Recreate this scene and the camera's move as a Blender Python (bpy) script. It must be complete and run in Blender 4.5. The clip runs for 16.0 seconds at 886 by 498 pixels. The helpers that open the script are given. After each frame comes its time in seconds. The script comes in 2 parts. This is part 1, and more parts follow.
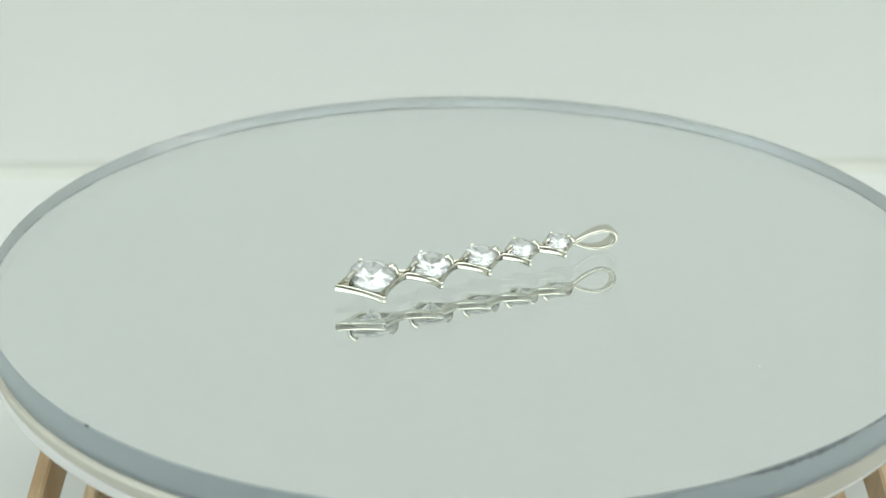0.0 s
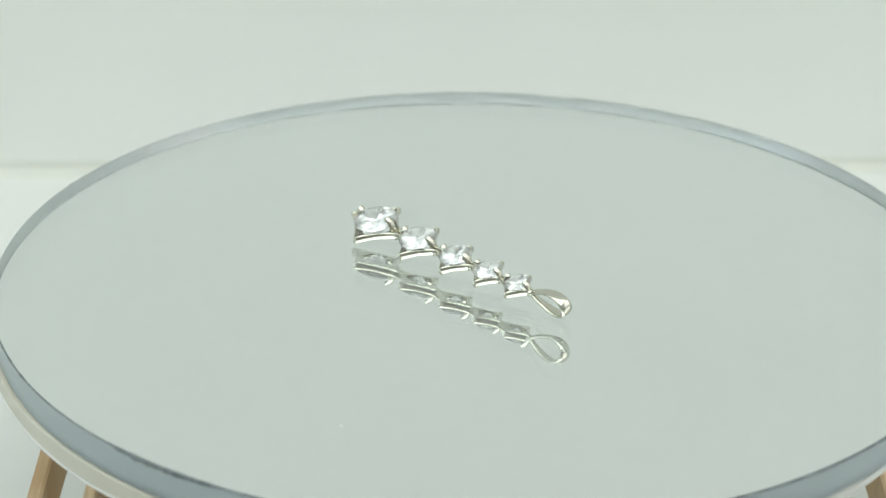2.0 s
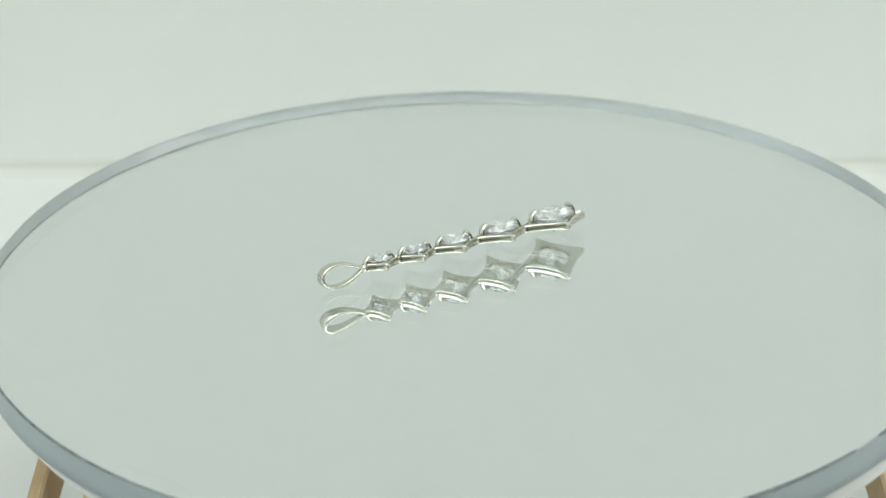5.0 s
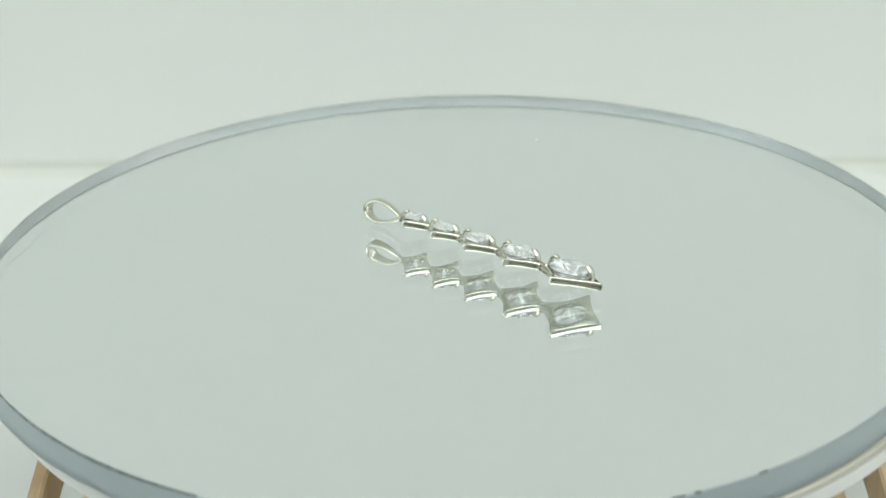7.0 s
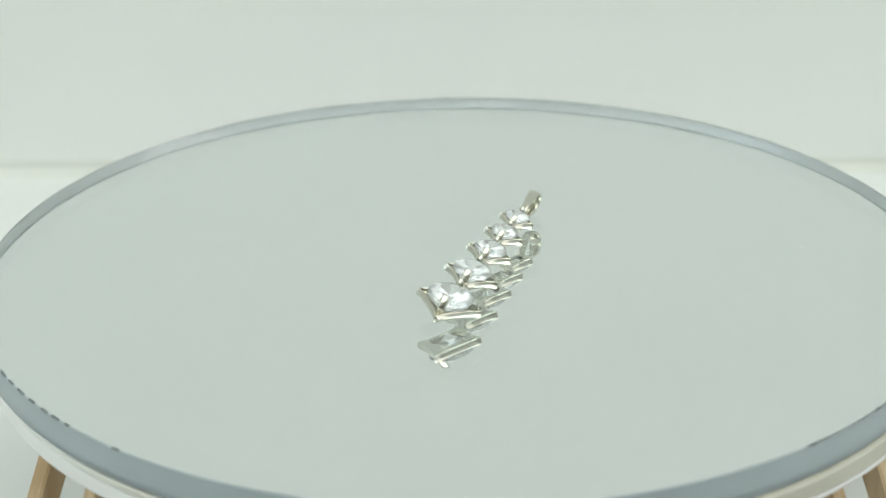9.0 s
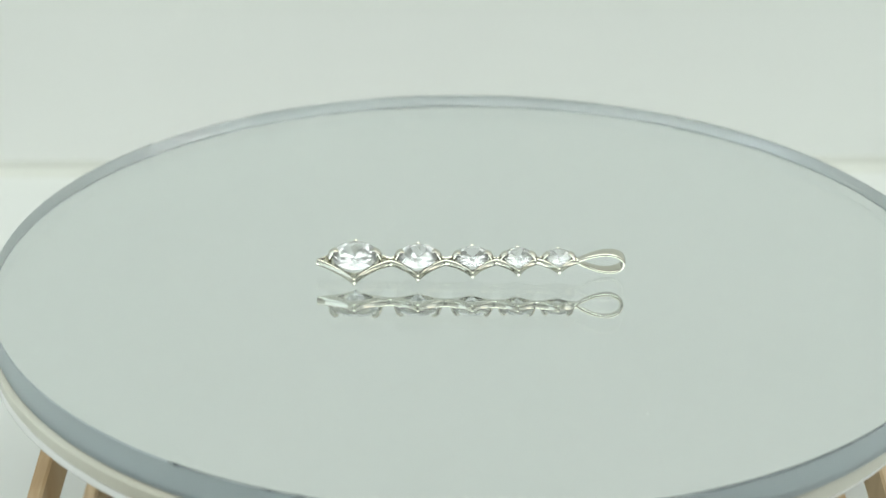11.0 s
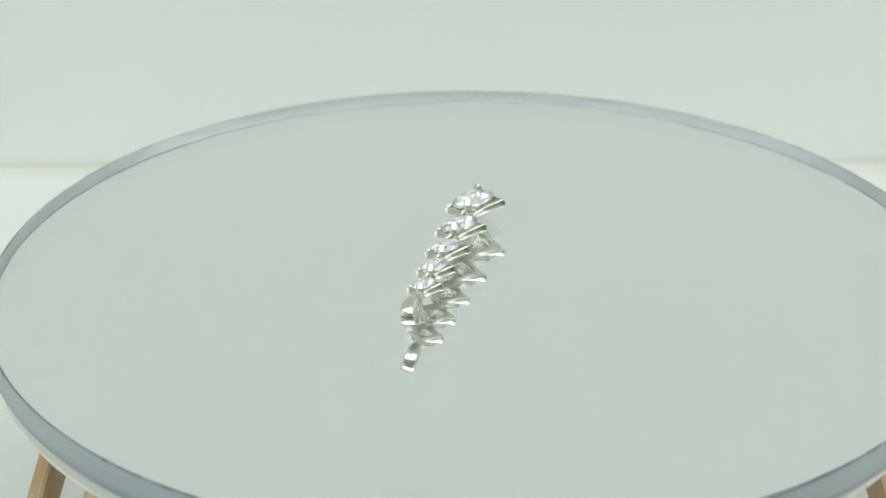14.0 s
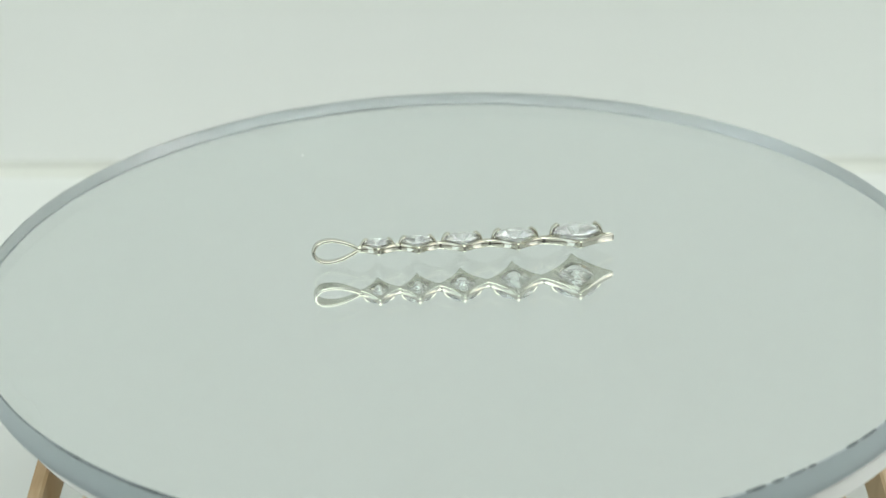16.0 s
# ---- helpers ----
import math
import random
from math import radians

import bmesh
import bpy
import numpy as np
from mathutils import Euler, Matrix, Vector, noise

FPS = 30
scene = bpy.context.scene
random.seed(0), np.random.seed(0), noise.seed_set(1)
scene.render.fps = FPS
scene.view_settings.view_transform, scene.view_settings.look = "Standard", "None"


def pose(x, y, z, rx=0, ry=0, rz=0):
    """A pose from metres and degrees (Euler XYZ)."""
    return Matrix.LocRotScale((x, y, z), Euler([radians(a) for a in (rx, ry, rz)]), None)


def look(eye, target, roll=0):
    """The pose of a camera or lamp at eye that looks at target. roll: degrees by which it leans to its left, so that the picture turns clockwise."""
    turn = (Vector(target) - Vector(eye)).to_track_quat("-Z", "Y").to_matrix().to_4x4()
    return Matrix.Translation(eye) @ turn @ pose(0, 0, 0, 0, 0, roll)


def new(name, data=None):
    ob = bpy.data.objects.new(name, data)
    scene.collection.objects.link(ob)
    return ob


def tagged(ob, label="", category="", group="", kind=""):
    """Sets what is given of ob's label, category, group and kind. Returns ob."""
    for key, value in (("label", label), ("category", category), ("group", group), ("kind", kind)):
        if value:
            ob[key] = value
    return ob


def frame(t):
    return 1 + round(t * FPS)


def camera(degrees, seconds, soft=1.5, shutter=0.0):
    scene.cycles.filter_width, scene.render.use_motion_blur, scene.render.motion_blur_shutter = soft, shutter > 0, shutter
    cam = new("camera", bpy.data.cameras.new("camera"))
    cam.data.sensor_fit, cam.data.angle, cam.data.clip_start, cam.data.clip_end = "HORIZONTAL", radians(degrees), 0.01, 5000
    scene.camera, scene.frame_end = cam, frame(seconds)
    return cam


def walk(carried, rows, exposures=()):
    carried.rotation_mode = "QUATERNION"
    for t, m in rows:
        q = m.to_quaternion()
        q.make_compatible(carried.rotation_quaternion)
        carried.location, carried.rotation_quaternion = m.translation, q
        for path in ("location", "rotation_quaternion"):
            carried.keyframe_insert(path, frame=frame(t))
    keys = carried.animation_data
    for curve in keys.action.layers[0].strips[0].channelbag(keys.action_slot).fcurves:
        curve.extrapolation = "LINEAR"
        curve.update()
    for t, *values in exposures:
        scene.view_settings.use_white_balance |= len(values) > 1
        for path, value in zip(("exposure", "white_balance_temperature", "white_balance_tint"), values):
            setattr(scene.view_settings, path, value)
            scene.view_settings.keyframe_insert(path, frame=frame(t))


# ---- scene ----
# ---- camera ----
cam = camera(23.13, 16.0, soft=1.4)
cam.data.dof.use_dof = True
cam.data.dof.focus_distance, cam.data.dof.aperture_fstop = 0.226, 38
EYE = Matrix.Translation((0, -0.20819, 0.09904)) @ pose(0, 0, 0, 0, 0, 0.7344) @ pose(0, 0, 0, 90 - 24.9935) @ pose(0, 0, 0, 0, 0, -0.4225)
walk(cam, [(0.0, EYE), (16.0, EYE)], [(0.0, 0.0), (16.0, 0.0)])
scene.cycles.max_bounces, scene.cycles.glossy_bounces, scene.cycles.transmission_bounces = 32, 16, 24   # metal and stones seen in a mirror under glass

# ---- light: dim sky, with unseen area lamps added at both sides and overhead ----
world = bpy.data.worlds.new("daylight")
scene.world = world
world.use_nodes = True
wt = world.node_tree
sky = wt.nodes.new("ShaderNodeTexSky")
sky.sky_type = "NISHITA"
sky.sun_disc = False
sky.air_density, sky.dust_density = 0.7, 2.5
sky.sun_elevation, sky.sun_rotation = radians(40), radians(90)
wt.links.new(sky.outputs[0], wt.nodes["Background"].inputs[0])
wt.nodes["Background"].inputs[1].default_value = 0.06

TABLE = -0.038          # height of the table top under the stand
FLOOR = TABLE - 0.75
CEIL = FLOOR + 2.5
X0, X1, Y0, Y1 = -1.6, 1.6, -2.6, 0.1162
WIN_Z0, WIN_Z1, WIN_Y0, WIN_Y1 = FLOOR + 0.90, FLOOR + 2.40, -0.58, 0.06
LIGHT = (0.905, 1.0, 0.975)


def area(name, m, sx, sy, watts, colour):
    lamp = bpy.data.lights.new(name, "AREA")
    lamp.shape, lamp.size, lamp.size_y, lamp.energy, lamp.color = "RECTANGLE", sx, sy, watts, colour
    ob = new(name, lamp)
    ob.matrix_basis = m
    return ob


# assumed lamps, set in openings of the side walls and under the ceiling
WIN_C = ((WIN_Y0 + WIN_Y1) / 2, (WIN_Z0 + WIN_Z1) / 2)
area("side_lamp", look((X0 - 0.02, *WIN_C), (0, *WIN_C)), 0.64, WIN_Z1 - WIN_Z0, 4.4, (0.895, 1.0, 0.99))
area("side_lamp", look((X1 + 0.02, *WIN_C), (0, *WIN_C)), 0.64, WIN_Z1 - WIN_Z0, 2.4, LIGHT)
area("top_lamp", look((0, -1.0, CEIL - 0.06), (0, -1.0, 0)), 3.0, 1.9, 44.8, LIGHT)

# ---- materials ----


def material(name, colour, rough=0.5, metal=0.0, spec=0.5, **extra):
    m = bpy.data.materials.new(name)
    m.use_nodes = True
    b = m.node_tree.nodes["Principled BSDF"]
    b.inputs["Base Color"].default_value = (*colour, 1)
    b.inputs["Roughness"].default_value = rough
    b.inputs["Metallic"].default_value = metal
    b.inputs["Specular IOR Level"].default_value = spec
    for k, v in extra.items():
        b.inputs[k.replace("_", " ")].default_value = v
    return m


def vary(m, scale, a, b, target="Base Color", detail=4.0, stretch=(1, 1, 1), lo=0.35, hi=0.65):
    """Noise between two values or colours, in the thing's own space."""
    t = m.node_tree
    co, mp = t.nodes.new("ShaderNodeTexCoord"), t.nodes.new("ShaderNodeMapping")
    mp.inputs["Scale"].default_value = stretch
    nz, rp = t.nodes.new("ShaderNodeTexNoise"), t.nodes.new("ShaderNodeValToRGB")
    nz.inputs["Scale"].default_value, nz.inputs["Detail"].default_value = scale, detail
    rp.color_ramp.elements[0].position, rp.color_ramp.elements[1].position = lo, hi
    rp.color_ramp.elements[0].color = (*a, 1) if isinstance(a, tuple) else (a, a, a, 1)
    rp.color_ramp.elements[1].color = (*b, 1) if isinstance(b, tuple) else (b, b, b, 1)
    t.links.new(co.outputs["Object"], mp.inputs[0])
    t.links.new(mp.outputs[0], nz.inputs["Vector"])
    t.links.new(nz.outputs[0], rp.inputs[0])
    t.links.new(rp.outputs[0], t.nodes["Principled BSDF"].inputs[target])
    return nz


def bump(m, scale, depth, stretch=(1, 1, 1), detail=3.0):
    t = m.node_tree
    co, mp = t.nodes.new("ShaderNodeTexCoord"), t.nodes.new("ShaderNodeMapping")
    mp.inputs["Scale"].default_value = stretch
    nz, bp = t.nodes.new("ShaderNodeTexNoise"), t.nodes.new("ShaderNodeBump")
    nz.inputs["Scale"].default_value, nz.inputs["Detail"].default_value = scale, detail
    bp.inputs["Strength"].default_value, bp.inputs["Distance"].default_value = 0.4, depth
    t.links.new(co.outputs["Object"], mp.inputs[0])
    t.links.new(mp.outputs[0], nz.inputs["Vector"])
    t.links.new(nz.outputs[0], bp.inputs["Height"])
    t.links.new(bp.outputs[0], t.nodes["Principled BSDF"].inputs["Normal"])


PAINT = material("wall_paint", (0.78, 0.79, 0.76), 0.75)
vary(PAINT, 6, (0.762, 0.777, 0.748), (0.792, 0.792, 0.768))
bump(PAINT, 900, 0.0001)
TOPWHITE = material("table_laminate", (0.84, 0.85, 0.83), 0.45)
vary(TOPWHITE, 9, (0.62, 0.625, 0.60), (0.65, 0.655, 0.63))
TRIM = material("ivory_trim", (0.76, 0.755, 0.69), 0.5)
vary(TRIM, 30, (0.56, 0.56, 0.51), (0.60, 0.60, 0.55))
# unseen wall behind the camera, toned to dim front light and tint the metal
CREAMPAINT = material("beige_paint", (0.43, 0.43, 0.39), 0.7)
vary(CREAMPAINT, 5, (0.41, 0.405, 0.365), (0.46, 0.455, 0.415))
# for unseen bands that only show as dark lines in the metal
DARK_BAND = material("dark_reflection_band", (0.07, 0.045, 0.03), 0.55)
vary(DARK_BAND, 4, (0.035, 0.024, 0.017), (0.07, 0.047, 0.033), stretch=(6, 6, 1))
FLOORMAT = material("floor_boards", (0.35, 0.28, 0.2), 0.5)
vary(FLOORMAT, 3, (0.09, 0.06, 0.04), (0.16, 0.11, 0.075), stretch=(1, 8, 1))
GLASS = material("clear_glass", (0.97, 0.99, 0.985), 0.0, IOR=1.5, Transmission_Weight=1.0)
EDGE = material("ground_glass_edge", (0.46, 0.515, 0.54), 0.38, IOR=1.5, Transmission_Weight=0.5)
SILVER = material("mirror_silver", (0.975, 0.985, 0.985), 0.0, 0.97)
EDGE_FILL = material("edge_fill", (0.50, 0.56, 0.59), 0.6)
# chips: the dark colour stands in for refraction in the broken glass
CHIP = material("chipped_edge", (0.11, 0.13, 0.14), 0.35)
vary(CHIP, 900, (0.09, 0.105, 0.11), (0.20, 0.225, 0.235))
# pale inner faces of the chips, painted as if light came through from behind
CHIP_INNER = material("chip_inner_pale", (0.56, 0.61, 0.61), 0.5)
DUSTM = material("dust", (0.62, 0.63, 0.60), 0.9)
PLATE = material("dark_plate", (0.03, 0.027, 0.025), 0.6)
vary(PLATE, 80, (0.025, 0.022, 0.02), (0.04, 0.036, 0.032))
IVORY = material("ivory_rim", (0.74, 0.71, 0.60), 0.22)
bump(IVORY, 500, 0.00006, stretch=(1, 1, 0.3))
vary(IVORY, 26, (0.50, 0.475, 0.395), (0.64, 0.63, 0.555), stretch=(1, 1, 0.35))


def paler_side(m):
    """The band is ivory on one half and whiter on the other."""
    t = m.node_tree
    b = t.nodes["Principled BSDF"]
    old = b.inputs["Base Color"].links[0].from_socket
    co, sp, mr, nz, ad, mx = (t.nodes.new("ShaderNode" + k) for k in ("TexCoord", "SeparateXYZ", "MapRange", "TexNoise", "Math", "Mix"))
    mx.data_type = "RGBA"
    nz.inputs["Scale"].default_value = 60
    mr.inputs["From Min"].default_value, mr.inputs["From Max"].default_value = 0.0, 0.03
    t.links.new(co.outputs["Object"], sp.inputs[0])
    t.links.new(co.outputs["Object"], nz.inputs["Vector"])
    ad.operation, ad.inputs[1].default_value = "MULTIPLY_ADD", 0.03
    t.links.new(nz.outputs[0], ad.inputs[0])
    t.links.new(sp.outputs["Y"], ad.inputs[2])
    t.links.new(ad.outputs[0], mr.inputs["Value"])
    t.links.new(mr.outputs[0], mx.inputs["Factor"])
    t.links.new(old, mx.inputs["A"])
    mx.inputs["B"].default_value = (0.83, 0.83, 0.80, 1)
    t.links.new(mx.outputs["Result"], b.inputs["Base Color"])


paler_side(IVORY)
GLOSSWHITE = material("glossy_white_plastic", (0.80, 0.79, 0.775), 0.06)
vary(GLOSSWHITE, 60, 0.04, 0.10, "Roughness")
WOOD = material("pale_beech", (0.62, 0.45, 0.27), 0.5)
vary(WOOD, 260, (0.40, 0.255, 0.125), (0.64, 0.475, 0.295), stretch=(1, 1, 0.06), detail=6)
bump(WOOD, 600, 0.00005, stretch=(1, 1, 0.05))
METAL = material("white_gold", (0.63, 0.615, 0.535), 0.06, 0.98)
vary(METAL, 900, 0.03, 0.09, "Roughness")
bump(METAL, 900, 0.000015)
CUT = material("cut_crystal", (0.89, 0.90, 0.905), 0.0, IOR=2.1, Transmission_Weight=0.89)
# for the stamped bars, and for dark reflections put on the settings as spots
DARK_MARK = material("dark_mark", (0.03, 0.03, 0.028), 0.5)

# ---- mesh helpers ----


def mesh(name, bm, mats, smooth=35.0):
    bmesh.ops.recalc_face_normals(bm, faces=bm.faces)
    me = bpy.data.meshes.new(name)
    bm.to_mesh(me)
    bm.free()
    for m in mats if isinstance(mats, (list, tuple)) else (mats,):
        me.materials.append(m)
    if smooth:
        me.shade_smooth()
        me.set_sharp_from_angle(angle=radians(smooth))
    return me


def part(name, bm, mats, parent=None, label="", smooth=35.0):
    ob = new(name, mesh(name, bm, mats, smooth))
    if parent:
        ob.parent = parent
    if label:
        ob["label"] = label
    return ob


def rings(loops, closed=False, caps=True):
    """A skin over loops of points of equal count; closed: the last loop joins the first."""
    bm = bmesh.new()
    vs = [[bm.verts.new(p) for p in loop] for loop in loops]
    n = len(vs[0])
    pairs = list(zip(vs, vs[1:])) + ([(vs[-1], vs[0])] if closed else [])
    for a, b in pairs:
        for i in range(n):
            bm.faces.new((a[i], a[(i + 1) % n], b[(i + 1) % n], b[i]))
    if caps and not closed:
        bm.faces.new(vs[0][::-1])
        bm.faces.new(vs[-1])
    return bm


def lathe(profile, n=192, cx=0.0, cy=0.0, caps=True):
    """Turned shape from (radius, z) pairs."""
    return rings([[(cx + r * math.cos(2 * math.pi * i / n), cy + r * math.sin(2 * math.pi * i / n), z) for i in range(n)]
                  for r, z in profile], caps=caps)


def box(x0, x1, y0, y1, z0, z1, bevel=0.0, bm=None):
    bm = bm or bmesh.new()
    made = bmesh.ops.create_cube(bm, size=1)["verts"]
    for v in made:
        v.co = Vector(((x0 + x1) / 2 + v.co.x * (x1 - x0), (y0 + y1) / 2 + v.co.y * (y1 - y0), (z0 + z1) / 2 + v.co.z * (z1 - z0)))
    if bevel:
        es = list({e for v in made for e in v.link_edges})
        bmesh.ops.bevel(bm, geom=es, offset=bevel, segments=2, affect="EDGES", profile=0.5)
    return bm


def tube(path, wide, thick, side, n=12, p=1.0):
    """A bar along path, oval or, with p under 1, nearly square; side: the direction of its width; wide and thick are lists, half sizes."""
    ring = [(math.copysign(abs(math.cos(a)) ** p, math.cos(a)), math.copysign(abs(math.sin(a)) ** p, math.sin(a))) for a in (2 * math.pi * (k + 0.5) / n for k in range(n))]
    loops = []
    for i, q in enumerate(path):
        a, b = Vector(path[max(i - 1, 0)]), Vector(path[min(i + 1, len(path) - 1)])
        way = (b - a).normalized()
        s = Vector(side)
        s = (s - way * s.dot(way)).normalized()
        up = way.cross(s)
        loops.append([Vector(q) + s * wide[i] * c + up * thick[i] * d for c, d in ring])
    return rings(loops)


# ---- the room ----


def wall(name, bm, label):
    return tagged(part(name, bm, PAINT, smooth=0), label, "wall", kind="structure")


def build_room():
    tagged(part("floor", box(X0 - 0.1, X1 + 0.1, Y0 - 0.1, Y1 + 0.2, FLOOR - 0.1, FLOOR), FLOORMAT, smooth=0), "plain dark brown boarded floor of the room", "floor", kind="structure")
    tagged(part("ceiling", box(X0 - 0.1, X1 + 0.1, Y0 - 0.1, Y1 + 0.2, CEIL, CEIL + 0.1), PAINT, smooth=0), "plain white ceiling of the room", "ceiling", kind="structure")
    back = wall("wall_north", box(X0 - 0.1, X1 + 0.1, 0, 0.1, FLOOR, CEIL), "plain pale greenish white wall behind the table")
    back.matrix_basis = pose(0, Y1, 0, 0, 0, 0.5)
    tagged(part("wall_south", box(X0, X1, Y0 - 0.1, Y0, FLOOR, CEIL), CREAMPAINT, smooth=0), "plain beige wall added unseen behind the camera", "wall", kind="structure")
    # unseen low dark bands, added so the metal mirrors a dark horizon
    for name, x0, x1, y0, y1, top in (("dark_band_south", X0 + 0.02, X1 - 0.02, Y0, Y0 + 0.02, 0.97), ("dark_band_west", X0, X0 + 0.02, Y0, -0.62, 0.89), ("dark_band_east", X1 - 0.02, X1, Y0, -0.62, 0.89)):
        tagged(part(name, box(x0, x1, y0, y1, FLOOR, FLOOR + top, 0.004), DARK_BAND, smooth=0), "unseen dark band added to give the metal dark reflections", "wall", kind="structure")
    for name, xa, xb in (("wall_west", X0 - 0.1, X0), ("wall_east", X1, X1 + 0.1)):
        bm = box(xa, xb, Y0, WIN_Y0, FLOOR, CEIL)
        box(xa, xb, WIN_Y1, Y1 + 0.1, FLOOR, CEIL, bm=bm)
        box(xa, xb, WIN_Y0, WIN_Y1, FLOOR, WIN_Z0, bm=bm)
        box(xa, xb, WIN_Y0, WIN_Y1, WIN_Z1, CEIL, bm=bm)
        wall(name, bm, "plain white wall with a wide opening for an added lamp")


def build_table():
    table = tagged(new("table"), "white laminate table with an ivory back edge", "table")
    seat = pose(0, Y1 - 0.0021, TABLE, 0, 0, 0.5)
    top = part("tabletop", box(-0.7, 0.7, -0.20, 0.0, -0.025, 0.0), TOPWHITE, table, smooth=0)
    top.matrix_basis = seat
    curve = [(0.0, -0.02), (0.0, 0.0)] + [(0.0020 * math.sin(radians(a)), 0.0020 * (1 - math.cos(radians(a)))) for a in range(15, 91, 15)] + [(0.0022, 0.0021), (0.0022, -0.02)]
    lip = part("back_edge", rings([[(x, y, z) for y, z in curve] for x in (-0.7, 0.7)]), TRIM, table, "ivory coved strip along the wall", smooth=60)
    lip.matrix_basis = seat
    for x in (-0.64, 0.64):
        for y in (-0.04, 0.07):
            part("leg", box(x - 0.025, x + 0.025, y - 0.025, y + 0.025, FLOOR, TABLE - 0.025, 0.003), TOPWHITE, table)


# ---- turntable stand, platter and mirror ----
TILT_X, TILT_Y = 0.009921, 0.015520            # lean of the platter's upright, in its own turning space
LEAN = Vector((0, 0, 1)).rotation_difference(Vector((TILT_X, TILT_Y, 1)).normalized()).to_matrix().to_4x4()
GLASS_R, GLASS_T = 0.05112, 0.0033
PLATTER_R, PLATTER_Z = 0.05055, -0.00617
TURN = -360.0 / 10.322                         # degrees a second


def leaned(ob, x, y):
    """Seats a part on the leaning platter, its middle at x, y."""
    ob.matrix_basis = Matrix.Translation((x, y, 0)) @ LEAN
    return ob


def build_stand():
    stand = tagged(new("display_stand"), "small four-legged pale wooden stand under the turntable", "stand")
    # hidden dark disc, added to take light away from between the legs
    part("shade_disc", lathe([(0.0405, -0.0108), (0.041, -0.0104), (0.041, -0.0083), (0.0405, -0.0079)], 128), PLATE, stand, "unseen dark disc added to shade the space under the platter")
    for sx in (-1, 1):
        for tx, ty, sp, sq in ((40.9, -3.0, 0.33, -0.22), (34.9, 4.5, 0.33, 0.30)):
            top, low = -0.0075, TABLE
            a = Vector((sx * (tx / 1000) + (0.0003 if sx < 0 else -0.0015), ty / 1000, top))
            drop = top - low
            b = a + Vector((sx * sp * drop, sq * drop, -drop))
            h = 0.00127
            loops = []
            for q, k in ((a, 1.0), (a.lerp(b, 0.5), 1.0), (b, 1.0)):
                turn = -radians(35) * sx
                c = []
                for ang in (45, 135, 225, 315):
                    for d in (-6, 6):
                        g = radians(ang + d) + turn
                        c.append(q + Vector((math.cos(g), math.sin(g), 0)) * h * 1.414 * k)
                loops.append(c)
            part("leg", rings(loops), WOOD, stand, smooth=30)
        rail = [Vector((sx * x, y, -0.0112)) for x, y in ((0.0415, -0.0035), (0.0360, 0.0055))]
        part("rail", tube(rail, [0.0011] * 2, [0.0016] * 2, (1, 0, 0), 8), WOOD, stand)
    for y, w in ((-0.0035, 0.0415), (0.0055, 0.0360)):
        part("rail", tube([Vector((-w, y, -0.0114)), Vector((w, y, -0.0114))], [0.0011] * 2, [0.0016] * 2, (0, 1, 0), 8), WOOD, stand)


def seam(profile, n=256):
    """Turned shape from (radius, z, share) triples; the share says how far a ring follows the seam, which dips towards one side."""
    loops = []
    for r, z, share in profile:
        turn = [2 * math.pi * i / n for i in range(n)]
        loops.append([(r * math.cos(a), r * math.sin(a), z + share * (0.00085 * math.cos(a - radians(140)) + 0.00005 * math.sin(5 * a) + 0.00003 * math.sin(13 * a + 1))) for a in turn])
    return rings(loops)


def build_platter():
    platter = tagged(new("turntable_platter"), "round glossy white turntable platter with an ivory rim, turning", "turntable")
    z0, z1, r = PLATTER_Z, -GLASS_T - 0.00006, PLATTER_R
    m = z0 + 0.00145
    rim = part("rim", seam([(r - 0.004, m, 1), (r - 0.0001, m, 1), (r, m + 0.00008, 1), (r, z1 - 0.0003, 0), (r - 0.00010, z1 - 0.00016, 0), (r - 0.0005, z1 - 0.0001, 0), (r - 0.0008, z1, 0), (r - 0.004, z1, 0)]), IVORY, platter, "ivory glossy rim band")
    leaned(rim, -0.00022, 0.00017)
    roll = [(r - 0.0005 + 0.00046 * math.cos(radians(a)), z0 + 0.0005 + 0.0005 * math.sin(radians(a)), 0) for a in range(-90, 1, 15)]
    base = part("base", seam([(0.012, z0 + 0.0002, 0), (r - 0.0012, z0, 0)] + roll + [(r - 0.00006, m - 0.0001, 1), (r - 0.0002, m - 0.00002, 1), (r - 0.005, m - 0.00002, 1), (0.012, m - 0.00002, 0)]), GLOSSWHITE, platter, "glossy white underside")
    leaned(base, -0.00022, 0.00017)
    part("spindle", lathe([(0.010, -0.0079), (0.010, z0 + 0.0003)], 48), GLOSSWHITE, platter, "short bearing spindle")
    return platter


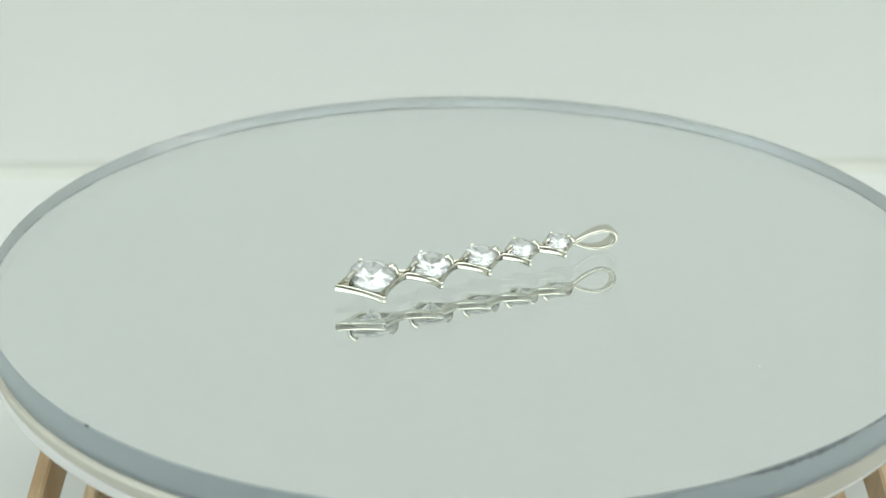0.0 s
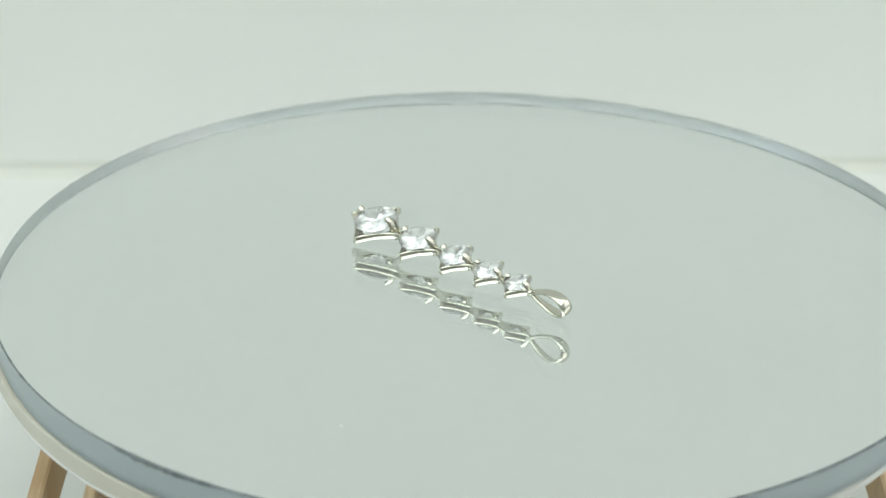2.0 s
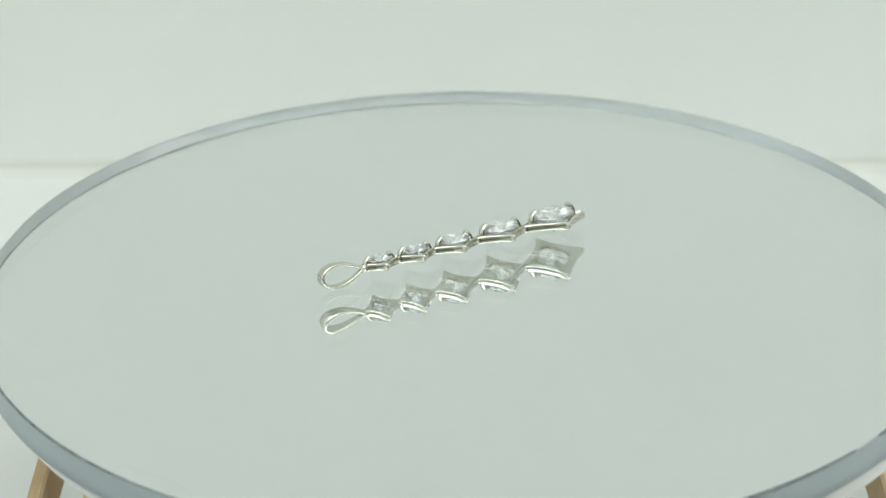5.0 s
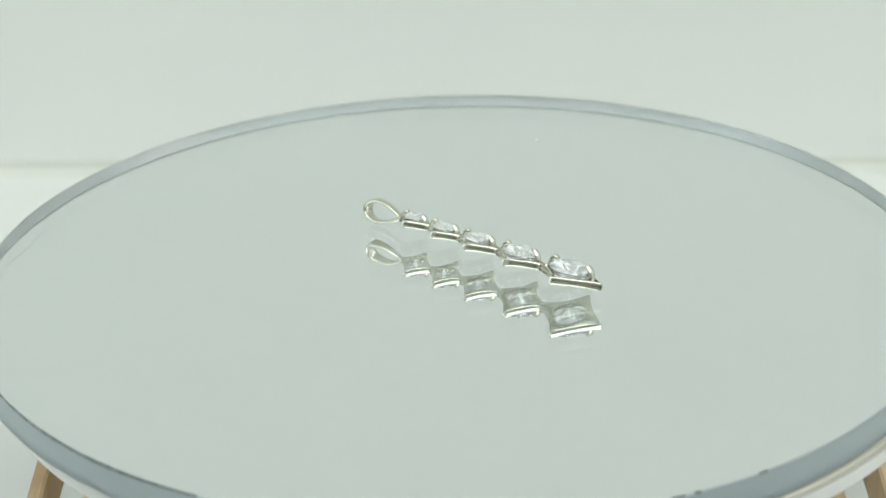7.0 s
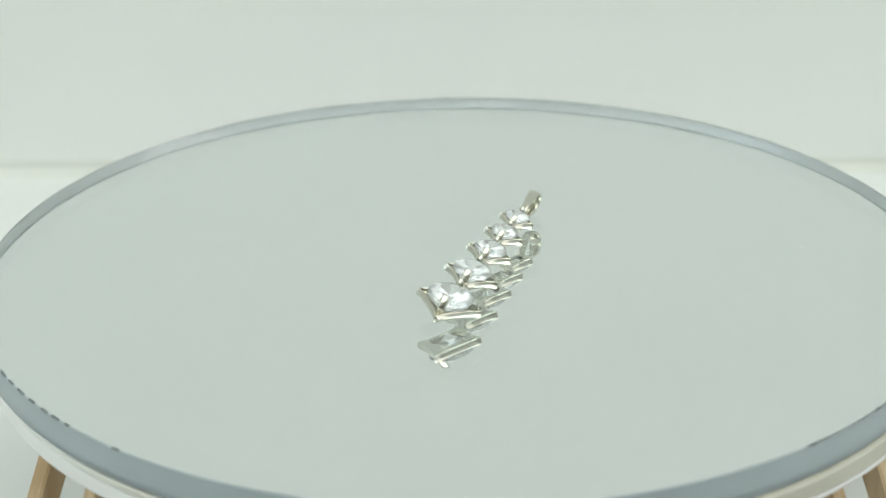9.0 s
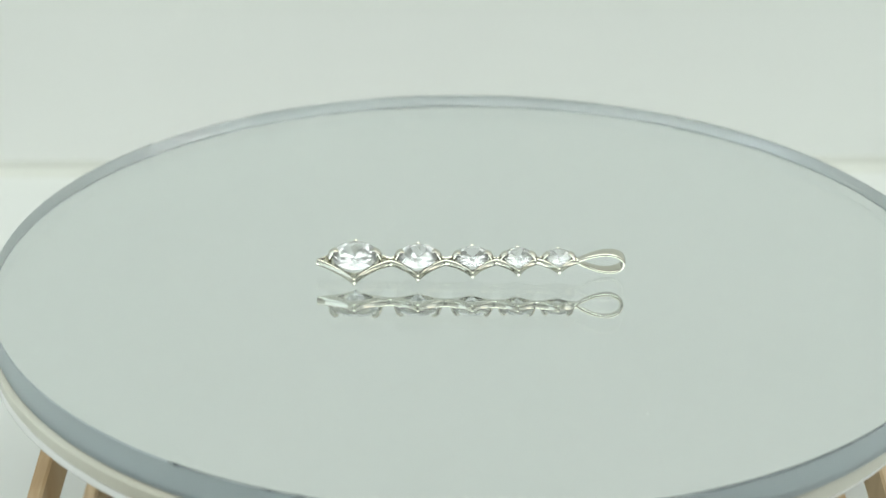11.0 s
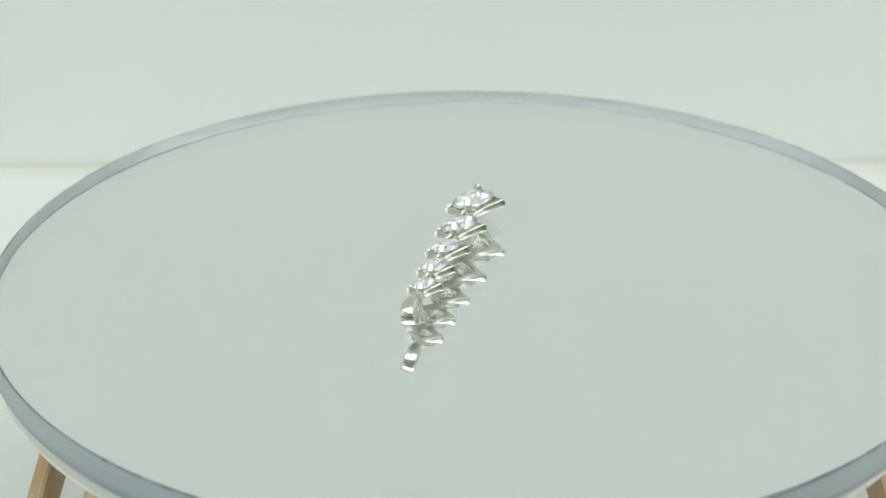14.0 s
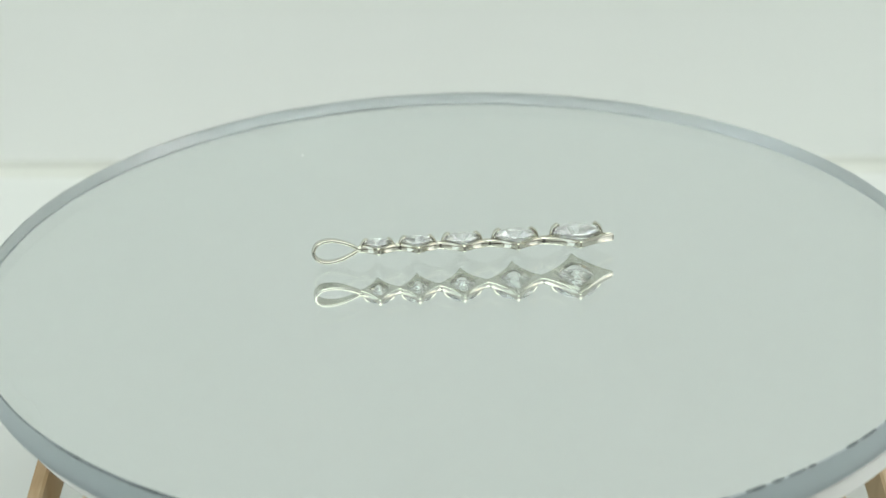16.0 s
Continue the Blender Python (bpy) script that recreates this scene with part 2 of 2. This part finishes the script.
CHIPS = ((-61.8, -46.5, 0.75), (-98.4, -97.4, 0.35), (-87.6, -86.8, 0.3), (-84.4, -83.2, 0.35), (-80.6, -79.4, 0.3), (163.2, 164.8, 0.4), (165.6, 167.0, 0.42),
         (168.0, 169.8, 0.45), (170.9, 172.2, 0.35), (173.6, 175.0, 0.42), (175.6, 177.2, 0.4), (178.2, 178.9, 0.3), (-174.3, -173.2, 0.3), (-3.4, -2.2, 0.3),
         (1.6, 2.6, 0.3), (4.6, 7.2, 0.34), (82.0, 84.6, 0.34), (95.0, 96.6, 0.32), (132.0, 135.0, 0.36), (137.2, 139.6, 0.4), (140.4, 141.9, 0.34), (142.6, 144.9, 0.38), (145.2, 146.3, 0.3), (151.0, 152.9, 0.32), (153.2, 156.1, 0.36), (157.9, 159.5, 0.33), (120.0, 120.6, 0.3),
         (-99.0, 121.0, 0.07), (6.0, 48.0, 0.26), (60.0, 81.0, 0.26), (96.0, 128.0, 0.3), (-48.0, -20.0, 0.14), (-134.0, -133.4, 0.3))


def build_mirror():
    mirror = tagged(new("mirror_disc"), "round thick mirror disc with a chipped ground edge, on the platter", "mirror")
    r, t, c = GLASS_R, GLASS_T, 0.0001
    bm = lathe([(r - c, -t), (r, -t + c), (r, -c), (r - c, 0.0)], 256)
    for f in bm.faces:
        f.material_index = 0 if abs(f.normal.z) > 0.99 or len(f.verts) > 8 else 1
    glass = leaned(part("glass", bm, [GLASS, EDGE], mirror, "clear glass with ground bluish edge", smooth=30), 0.00034, 0.00118)
    leaned(part("silvering", lathe([(r - 0.000006, -0.00255), (r - 0.000006, -0.00265)], 256), SILVER, mirror, "silver mirror coating", smooth=30), 0.00034, 0.00118)
    # added disc that evens out the dark lower part of the glass edge
    leaned(part("edge_filler", lathe([(r - 0.00002, -t + 0.00004), (r - 0.00002, -0.00266)], 256), EDGE_FILL, mirror, "grey-blue filler disc added to lighten the lower glass edge", smooth=30), 0.00034, 0.00118)
    rng = random.Random(4)
    for j, (a0, a1, deep) in enumerate(CHIPS):
        n = max(5, int((a1 - a0) * 4))
        loops = []
        for i in range(n + 1):
            a = radians(a0 + (a1 - a0) * i / n)
            e = min(1.0, 4 * min(i, n - i) / n + 0.12)
            d = deep * (0.00042 if a1 - a0 > 5 else 0.00027) * e * rng.uniform(0.45, 1.25)
            u = Vector((math.cos(a), math.sin(a), 0))
            g = 0.00001 if deep < 0.1 else 0.00003 + 0.000006 * (j % 3)
            loops.append([u * (r - c - 0.45 * d) + Vector((0, 0, g)), u * (r - c * 0.5 + g) + Vector((0, 0, -c * 0.5 + g)), u * (r + g) + Vector((0, 0, -c)),
                          u * (r + g) + Vector((0, 0, -c - d)), u * (r - 0.00015) + Vector((0, 0, -c - 0.3 * d)), u * (r - c - 0.3 * d) + Vector((0, 0, -c))])
        bm = rings(loops)
        bm.faces.ensure_lookup_table()
        for f, face in enumerate(bm.faces[:6 * n]):
            face.material_index = 1 if f % 6 in (3, 4) else 0
        part("edge_chip", bm, [CHIP, CHIP_INNER], glass, "dark chip in the edge")
    return mirror


def build_dust(mirror):
    rng = random.Random(9)
    bm = bmesh.new()
    spots = [(0.0282, -0.0229, 0.00017)]
    for k in range(36):
        a, d = rng.uniform(0, 6.283), 0.05 * math.sqrt(rng.random())
        spots.append((d * math.cos(a), d * math.sin(a), rng.uniform(0.00002, 0.00005)))
    for x, y, s in spots:
        v = bmesh.ops.create_icosphere(bm, subdivisions=1, radius=1)["verts"]
        for w in v:
            w.co = Vector((x + w.co.x * s * rng.uniform(0.8, 1.4), y + w.co.y * s * rng.uniform(0.6, 1.1), 0.00002 + w.co.z * s * 0.25))
    ob = leaned(part("dust", bm, DUSTM, mirror, "fine grey dust specks"), 0, 0)
    tagged(ob, kind="stuff")
    path = [Vector((0.0347 + (0.0281 - 0.0347) * k / 8, 0.0366 + (0.0422 - 0.0366) * k / 8 + 0.0003 * math.sin(k), 0.00002)) for k in range(9)]
    leaned(part("scratch", tube(path, [0.00004] * 9, [0.00002] * 9, (0, 0, 1), 6), DUSTM, mirror, "fine scratch in the glass"), 0, 0)


# ---- the pendant: x from the pointed tip to the bail, z up through the stones ----
MM = 0.001
SEATS = ((-12.35, 3.55, -16.45, -8.6), (-5.72, 3.03, -8.6, -2.77), (0.0, 2.57, -2.77, 2.5), (4.80, 2.27, 2.5, 6.8), (9.07, 2.0, 6.8, 11.0))


NECKS = (0.10, 0.46, 0.40, 0.36, 0.32, 0.28)     # half widths of the frame at the joints


def outline(cx, w, xa, xb, n, inset, tip, ja, jb):
    """A four-pointed shape with hollowed sides and blunt corners; n points in each quarter."""
    pts = []
    blunt = 0.12
    for q in range(4):
        sx, sy = (1, -1, -1, 1)[q], (1, 1, -1, -1)[q]
        left = sx < 0
        half = ((cx - xa) if left else (xb - cx)) + (0.0 if tip and left else 0.02)
        low = ja if left else jb
        m = 2.3 if tip and left else 2.6
        for i in range(n):
            u = i / (n - 1)
            a = (u if q % 2 == 0 else 1 - u) * math.pi / 2
            x = sx * (blunt + (half - blunt) * abs(math.cos(a)) ** m)
            y = sy * (low + (w - low) * abs(math.sin(a)) ** m)
            d = math.hypot(x, y)
            if tip and left:
                k = max(0.05, 1 - inset / d)
                pts.append((cx + x * k, y * k))
                continue
            # towards a joint the inset turns sideways, so that neighbours meet in one smooth neck
            f = min(1.0, max(0.0, (abs(x) / half - 0.40) / 0.45))
            f = f * f * (3 - 2 * f)
            pts.append((cx + x * (1 - inset / d * (1 - f)), sy * max(abs(y) - inset * (f + (1 - f) * abs(y) / d), 0.2 * abs(y))))
    return pts


def opening(cx, r, n):
    pts = []
    for q in range(4):
        for i in range(n):
            a = (q + (i + 0.5) / n) * math.pi / 2
            c, s = math.cos(a), math.sin(a)
            pts.append((cx + math.copysign(abs(c) ** 1.4, c) * r, math.copysign(abs(s) ** 1.4, s) * r))
    return pts


def setting(cx, w, xa, xb, tip, ja, jb):
    n = 14
    inn = opening(cx, w * 0.55, n)
    loops = []
    for inset, z in ((0.26, -0.50), (0.11, -0.46), (0.04, -0.37), (0.01, -0.20), (0.0, -0.02), (0.02, 0.13), (0.06, 0.25), (0.13, 0.33), (0.24, 0.36), (0.40, 0.28), (0.50, 0.05)):
        loops.append([(x * MM, y * MM, z * MM) for x, y in outline(cx, w, xa, xb, n, inset, tip, ja, jb)])
    loops.append([(x * MM, y * MM, -0.05 * MM) for x, y in inn])
    loops.append([(x * MM, y * MM, -0.50 * MM) for x, y in inn])
    return rings(loops, closed=True)


def stone(r):
    """A round brilliant: girdle radius r, its middle at the girdle."""
    bm = bmesh.new()
    tab, star, g = [], [], []
    ht, hs = 0.25 * r, 0.15 * r
    for k in range(8):
        a = k * math.pi / 4
        tab.append(bm.verts.new((0.56 * r * math.cos(a), 0.56 * r * math.sin(a), ht)))
        b = a + math.pi / 8
        star.append(bm.verts.new((0.80 * r * math.cos(b), 0.80 * r * math.sin(b), hs)))
    up, dn = [], []
    for k in range(16):
        a = k * math.pi / 8
        up.append(bm.verts.new((r * math.cos(a), r * math.sin(a), 0.02 * r)))
        dn.append(bm.verts.new((r * math.cos(a), r * math.sin(a), -0.02 * r)))
    low = [bm.verts.new((0.42 * r * math.cos(k * math.pi / 4 + math.pi / 8), 0.42 * r * math.sin(k * math.pi / 4 + math.pi / 8), -0.53 * r)) for k in range(8)]
    culet = bm.verts.new((0, 0, -0.86 * r))
    bm.faces.new(tab)
    for k in range(8):
        j = (k + 1) % 8
        bm.faces.new((tab[k], star[k], tab[j]))
        bm.faces.new((tab[k], star[k - 1], up[2 * k], star[k]))
        bm.faces.new((star[k], up[2 * k], up[2 * k + 1]))
        bm.faces.new((star[k], up[2 * k + 1], up[(2 * k + 2) % 16]))
        bm.faces.new((dn[2 * k], low[k], dn[2 * k + 1]))
        bm.faces.new((dn[2 * k + 1], low[k], dn[(2 * k + 2) % 16]))
        bm.faces.new((dn[2 * k], low[k - 1], culet, low[k]))
    for k in range(16):
        bm.faces.new((up[k], up[(k + 1) % 16], dn[(k + 1) % 16], dn[k]))
    return bm


def build_pendant():
    pendant = tagged(new("pendant"), "silvery pendant of five graduated round clear stones, lying on the mirror", "pendant")
    for i, (cx, w, xa, xb) in enumerate(SEATS):
        s = part("setting", setting(cx, w, xa, xb, i == 0, NECKS[i], NECKS[i + 1]), METAL, pendant, smooth=40)
        r = 0.68 * w
        gz = 0.27 * r + 0.16
        st = part("stone", stone(r * MM), CUT, s, "clear faceted round stone", smooth=0)
        st.matrix_basis = pose(cx * MM, 0, gz * MM, 0, 0, 11.0 * i)
        for side in (-1, 1):
            path = [(cx + side * (r + d) * 1.0, 0, z) for d, z in
                    ((0.30, -0.35), (0.28, gz * 0.5), (0.20, gz), (0.05, gz + 0.16 * r), (-0.14 * r, gz + 0.31 * r), (-0.27 * r, gz + 0.26 * r))]
            k = 0.75 + 0.1 * w
            part("prong", tube([Vector(q) * MM for q in path], [x * k * MM for x in (0.40, 0.40, 0.40, 0.40, 0.37, 0.20)], [x * k * MM for x in (0.22, 0.23, 0.24, 0.25, 0.22, 0.12)], (0, 1, 0)), METAL, s)
        # dark reflections near the joints, modelled as small black spots
        for sy in (-1, 1):
            for x, z in ((xb - 0.22, -0.22), (xb - 0.22, 0.06)):
                bm = bmesh.new()
                bmesh.ops.create_icosphere(bm, subdivisions=2, radius=1)
                for v in bm.verts:
                    v.co = Vector((x + v.co.x * 0.15, sy * (NECKS[i + 1] + 0.055) + v.co.y * 0.08, z + v.co.z * 0.10)) * MM
                part("reflection_spot", bm, DARK_MARK, s, "small dark spot standing in for a reflection")
    # bail: a ribbon loop, narrow at the neck and broad at its far end
    path, wide, thick = [], [], []
    for k in range(49):
        u = k / 48
        a = 2 * math.pi * u
        x = 13.45 - 2.45 * math.cos(a)
        z = 1.50 * math.sin(a) * math.sin(a / 2) ** 0.95 - 0.08 * (1 - math.cos(a)) / 2
        path.append(Vector((x, 0, z - 0.12)) * MM)
        f = (1 - math.cos(a)) / 2
        wide.append((0.30 + 0.42 * f) * MM)
        thick.append(0.22 * MM)
    bail = part("bail", tube(path, wide, thick, (0, 1, 0), 20, 0.7), METAL, pendant, "polished teardrop bail loop", smooth=50)
    for k in (31, 32, 33, 34):
        q, d = path[k], (path[k + 1] - path[k - 1]).normalized()
        up = d.cross(Vector((0, 1, 0)))
        c = q + up * (0.22 * MM if up.z < 0 else -0.22 * MM)
        part("stamp_mark", tube([c - Vector((0, 0.28 * MM, 0)), c + Vector((0, 0.28 * MM, 0))], [0.05 * MM] * 2, [0.03 * MM] * 2, d, 6), DARK_MARK, bail, "tiny stamped bar")
    part("neck", tube([Vector((x, 0, -0.05)) * MM for x in (10.5, 10.8, 11.1, 11.35)], [x * MM for x in (0.35, 0.45, 0.42, 0.25)], [x * MM for x in (0.3, 0.36, 0.34, 0.2)], (0, 1, 0)), METAL, pendant)
    return pendant


PENDANT_AT = Matrix(((0.911813, -0.399416, 0.095200, 0.001301), (0.410603, 0.887654, -0.208508, -0.001842), (-0.001224, 0.229210, 0.973376, 0.001637), (0, 0, 0, 1)))

build_room()
build_table()
build_stand()
platter = build_platter()
mirror = build_mirror()
build_dust(mirror)
pendant = build_pendant()


def motions():
    """The platter turns steadily and carries the mirror and the pendant."""
    times = [k * 0.2 for k in range(81)]
    for thing, seat in ((platter, Matrix.Identity(4)), (mirror, Matrix.Identity(4)), (pendant, PENDANT_AT)):
        walk(thing, [(t, pose(0, 0, 0, 0, 0, TURN * t) @ seat) for t in times])


motions()
